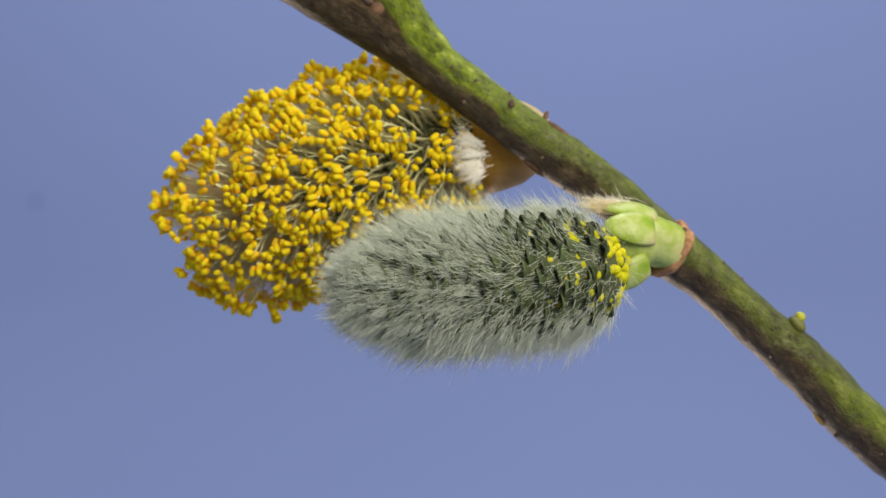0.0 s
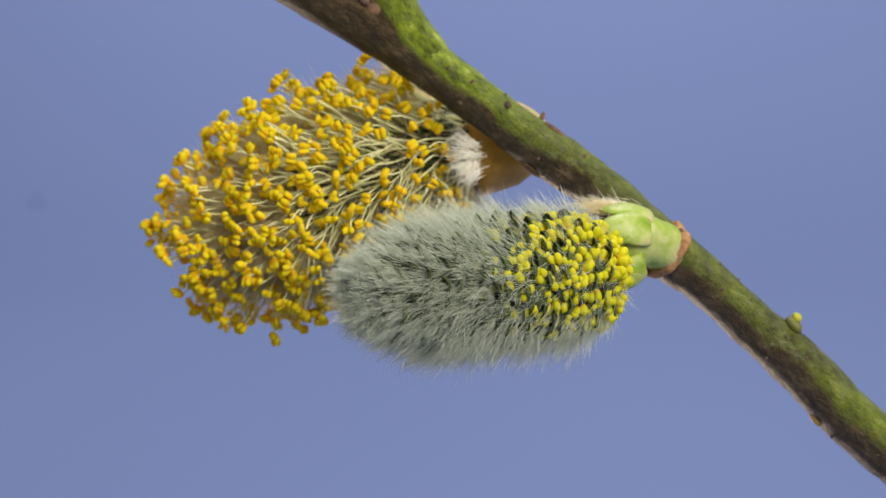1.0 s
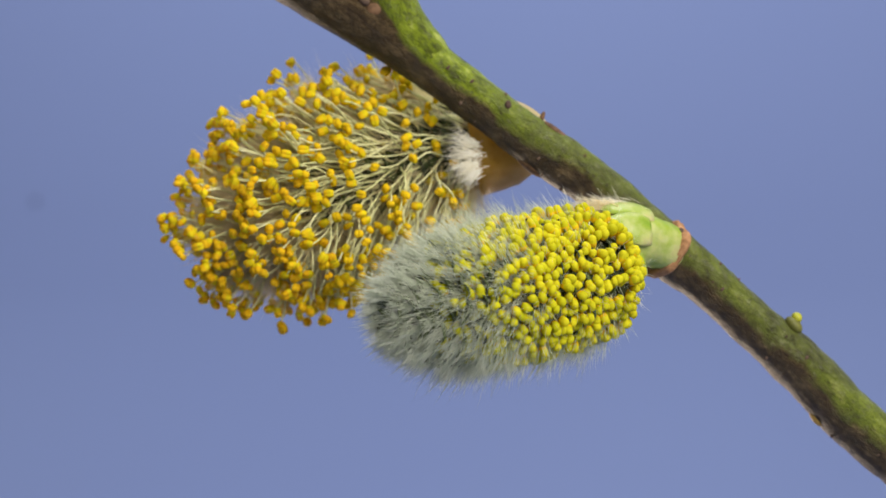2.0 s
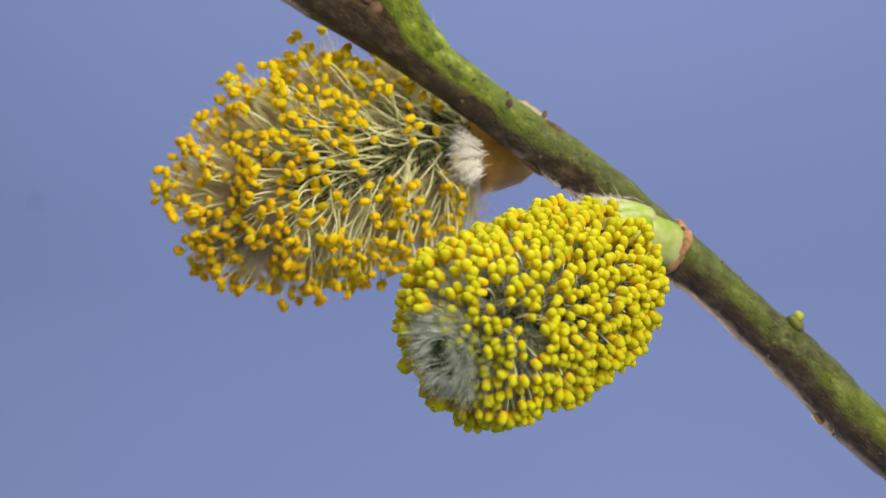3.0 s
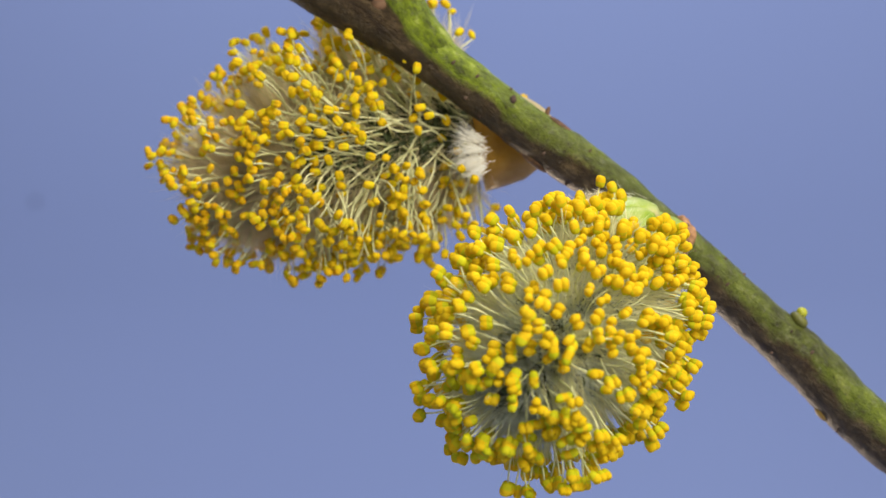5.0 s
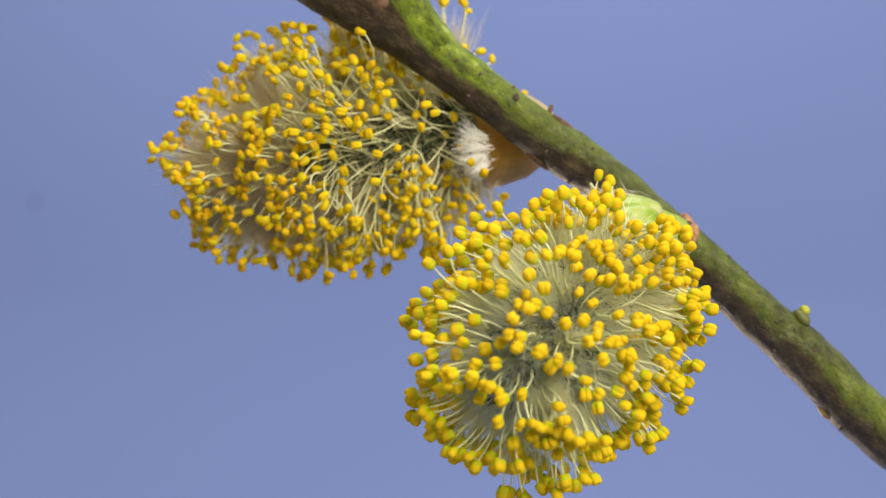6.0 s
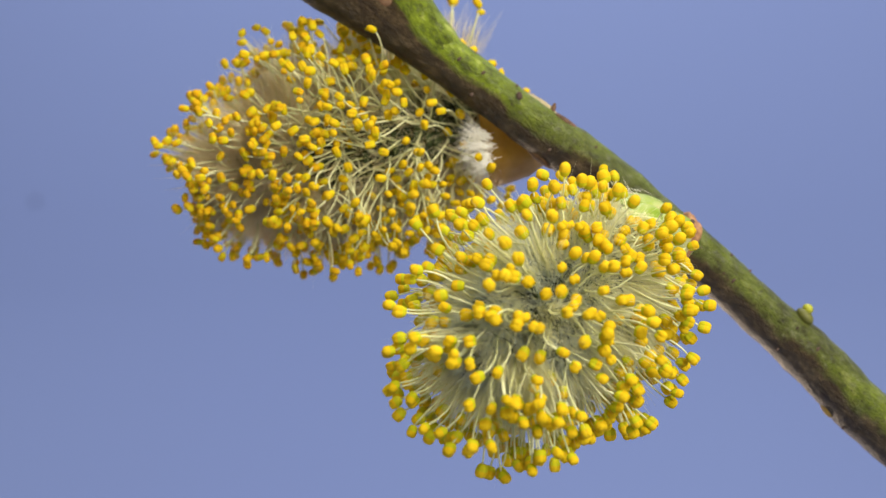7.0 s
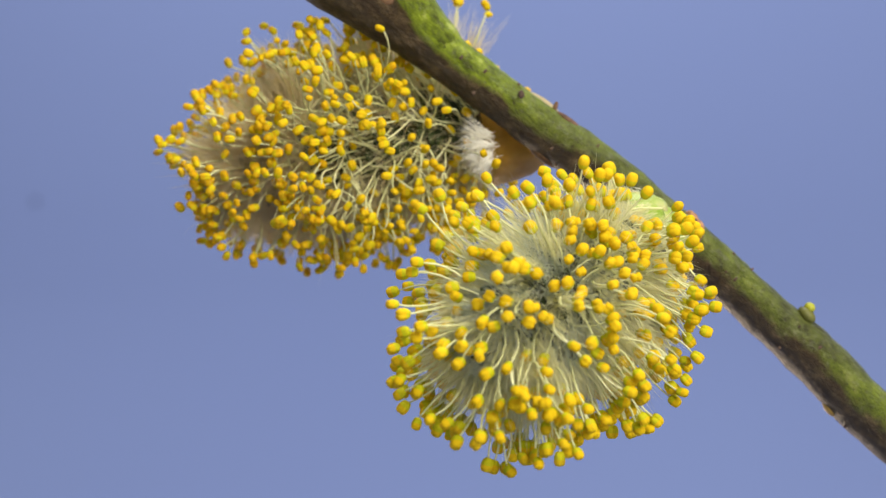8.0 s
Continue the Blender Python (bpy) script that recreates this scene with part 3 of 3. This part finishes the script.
# ---- movement ----
SWAY = [(0, 0, 0), (0.5, -0.225, -0.075), (1, -0.325, -0.075), (1.5, -0.325, -0.075), (3, -0.15, 0.075), (3.5, -0.075, 0.15), (4, 0, 0.225),
        (4.5, 0.075, 0.3), (6, 0.4, 0.575), (6.5, 0.55, 0.625), (7, 0.675, 0.7), (7.5, 0.775, 0.775), (8, 0.85, 0.825)]


def sway(t):
    ts = [r[0] for r in SWAY]
    return np.interp(t, ts, [r[1] for r in SWAY]), np.interp(t, ts, [r[2] for r in SWAY])


def steer(thing, foot, tips):
    """Turn a catkin about its foot so that its tip follows the places given in mm."""
    rows = []
    for t, x, y, z in tips:
        dx, dz = sway(t)
        p = Vector(foot) + Vector((dx, 0, dz))
        m = aim(p, Vector((x, y, z)) - p)
        m.translation = spot(*p)
        rows.append((t, m))
    walk(thing, rows)


def open_young():
    times = (0, 1.0, 1.7, 2.3, 2.8, 3.5, 4.5, 6.0, 7.0, 8.0)
    grown = (0, 0, 0.05, 0.34, 0.62, 0.88, 1.26, 1.48, 1.58, 1.65)
    lean = (0.5, 0.5, 0.5, 0.45, 0.40, 0.35, 0.25, 0.18, 0.12, 0.10)
    wild = (0.05, 0.05, 0.05, 0.06, 0.08, 0.10, 0.22, 0.33, 0.38, 0.42)
    for ob, s, phi, ln, rnd, u, spin in YOUNG.stamens:
        c, n = YOUNG.seat(s, phi)
        start = -0.48 + 0.40 * s + 2.6 * s * s + 0.15 * u - 0.45 * math.cos(phi - 0.35)
        late = max(0.0, (s - 0.90) / 0.09)
        shoulder = max(0.0, 1.0 - abs(s - 0.82) / 0.15)
        rows = []
        for t, g, l, w in zip(times, grown, lean, wild):
            peek = -2.0 + (1.9 + 0.2 * min(1.0, max(0.0, t - 1.2))) * min(1.0, max(0.0, (t - start) / 2.0 + 0.30))
            hold = min(1.0, max(0.25, 1.0 - late * (1.0 - 0.22 * max(0.0, t - 2.3))))
            out = peek + 3.9 * g * hold * (1 + 0.17 * u) * (1.0 if rnd.y < 0.45 or t < 3.0 else 1.0 - 0.10 * min(5.0, t - 3.0)) * (0.42 + 0.58 * min(1.0, s / 0.42))
            out += 0.85 * shoulder * min(1.0, max(0.0, (t - 2.0) / 0.8)) * (1.0 - 0.6 * min(1.0, max(0.0, (t - 4.0) / 2.0)))
            out *= 1.0 + 0.10 * abs(n.y) * min(1.0, max(0.0, (t - 3.5) / 2.5))
            l *= min(1.0, s / 0.22) if t < 2.5 else 1.0
            l += 0.16 * max(0.0, rnd.x) * min(4.0, max(0.0, t - 3.5))
            o = Vector((n.x, n.y - 0.09 * max(0.0, t - 3.5), max(n.z, -0.1) + l)) + rnd * w
            rows.append((t, YOUNG.stamen_pose(s, phi, ln, out, o, spin)))
        walk(ob, rows)


def loosen_open():
    times = (0, 0.5, 1.0, 1.7, 3.0, 4.5, 6.0, 7.0, 8.0)
    reach = (5.8, 6.4, 6.9, 7.0, 6.7, 6.6, 6.6, 6.6, 6.5)
    lean = (0.55, 0.75, 0.85, 0.85, 0.6, 0.5, 0.4, 0.35, 0.3)
    wild = (0.12, 0.18, 0.26, 0.30, 0.36, 0.42, 0.50, 0.55, 0.58)
    for ob, s, phi, ln, rnd, u, spin in OPEN.stamens:
        c, n = OPEN.seat(s, phi)
        rows = []
        for t, r, l, w in zip(times, reach, lean, wild):
            l += 0.8 * min(1.0, t / 2.5) * max(0.0, math.cos(phi)) * max(0.0, 1 - s / 0.6)
            part_way = 0.9 * min(1.0, t / 3.0) * max(0.0, math.cos(phi)) * max(0.0, 1 - s / 0.62) * (1 if math.sin(phi) + 0.3 * u > 0 else -1)
            o = Vector((n.x - part_way * math.sin(phi), n.y + part_way * math.cos(phi), max(n.z, -0.1) + l)) + rnd * w
            rows.append((t, OPEN.stamen_pose(s, phi, ln, r * (1 + (0.12 + 0.12 * min(1.0, t / 2.0)) * u) * (1 + 0.12 * max(0.0, math.sin(phi)) * (1 + 1.5 * min(1.0, max(0.0, t - 2.0) / 2.5)) * min(1.0, s / 0.4)) * (1 - 0.4 * max(0.0, math.cos(phi)) * max(0.0, 1 - s / 0.3)) * (1 - 0.27 * min(1.0, max(0.0, (s - 0.62) / 0.3)) * min(1.0, max(0.0, t - 0.7))), o, spin)))
        walk(ob, rows)


def motions():
    walk(TWIG, [(t, pose(dx * MM, 0, LIFT + dz * MM)) for t, dx, dz in SWAY])
    steer(YOUNG.base, (15.3, -4.5, -1.7),
          [(0, -7.7, -15.4, -3.5), (0.5, -7.4, -16.4, -3.5), (1, -6.5, -17.8, -3.7), (1.5, -5.2, -19.4, -4.3), (1.7, -4.65, -20, -4.55),
           (2.8, -0.1, -23.6, -7.5), (3, 0.6, -24.1, -7.9), (3.5, 2.4, -24.7, -8.75), (4, 4.1, -25.3, -9.7), (4.5, 5.6, -25.7, -10.5),
           (6, 4.8, -25.2, -10.5), (6.5, 4.1, -25.2, -9.4), (7, 3.2, -25.25, -8.0), (7.5, 3.4, -25.4, -7.5), (8, 3.8, -25.6, -7.0)])
    steer(OPEN.base, (3.8, 8.5, 11.3),
          [(0, -21.9, 5.5, 0.7), (0.5, -22.5, 5.5, -0.3), (1, -22.8, 5.5, -1.5), (1.5, -21.5, 5.5, -1.5), (3, -20.5, 5.5, 2.7), (3.5, -20.5, 5.5, 3.4),
           (4.5, -20.5, 5.5, 4.8), (6, -20.7, 5.5, 5.4), (7, -20.7, 5.5, 5.7), (8, -19.3, 5.5, 6.1)])
    open_young()
    loosen_open()
    YOUNG.open_lobes([(0, 0.22, 0.10), (1.5, 0.27, 0.14), (2.8, 0.33, 0.2), (3.5, 0.335, 0.2), (4.5, 0.25, 0.14), (6.0, 0.11, 0.06), (8.0, 0.08, 0.04)], 2.9, 5.0)
    OPEN.open_lobes([(0, 0.27, 0.34), (0.5, 0.23, 0.28), (1.5, 0.12, 0.12), (3.0, 0.08, 0.06), (8.0, 0.06, 0.05)], 0.1, 1.5)


motions()
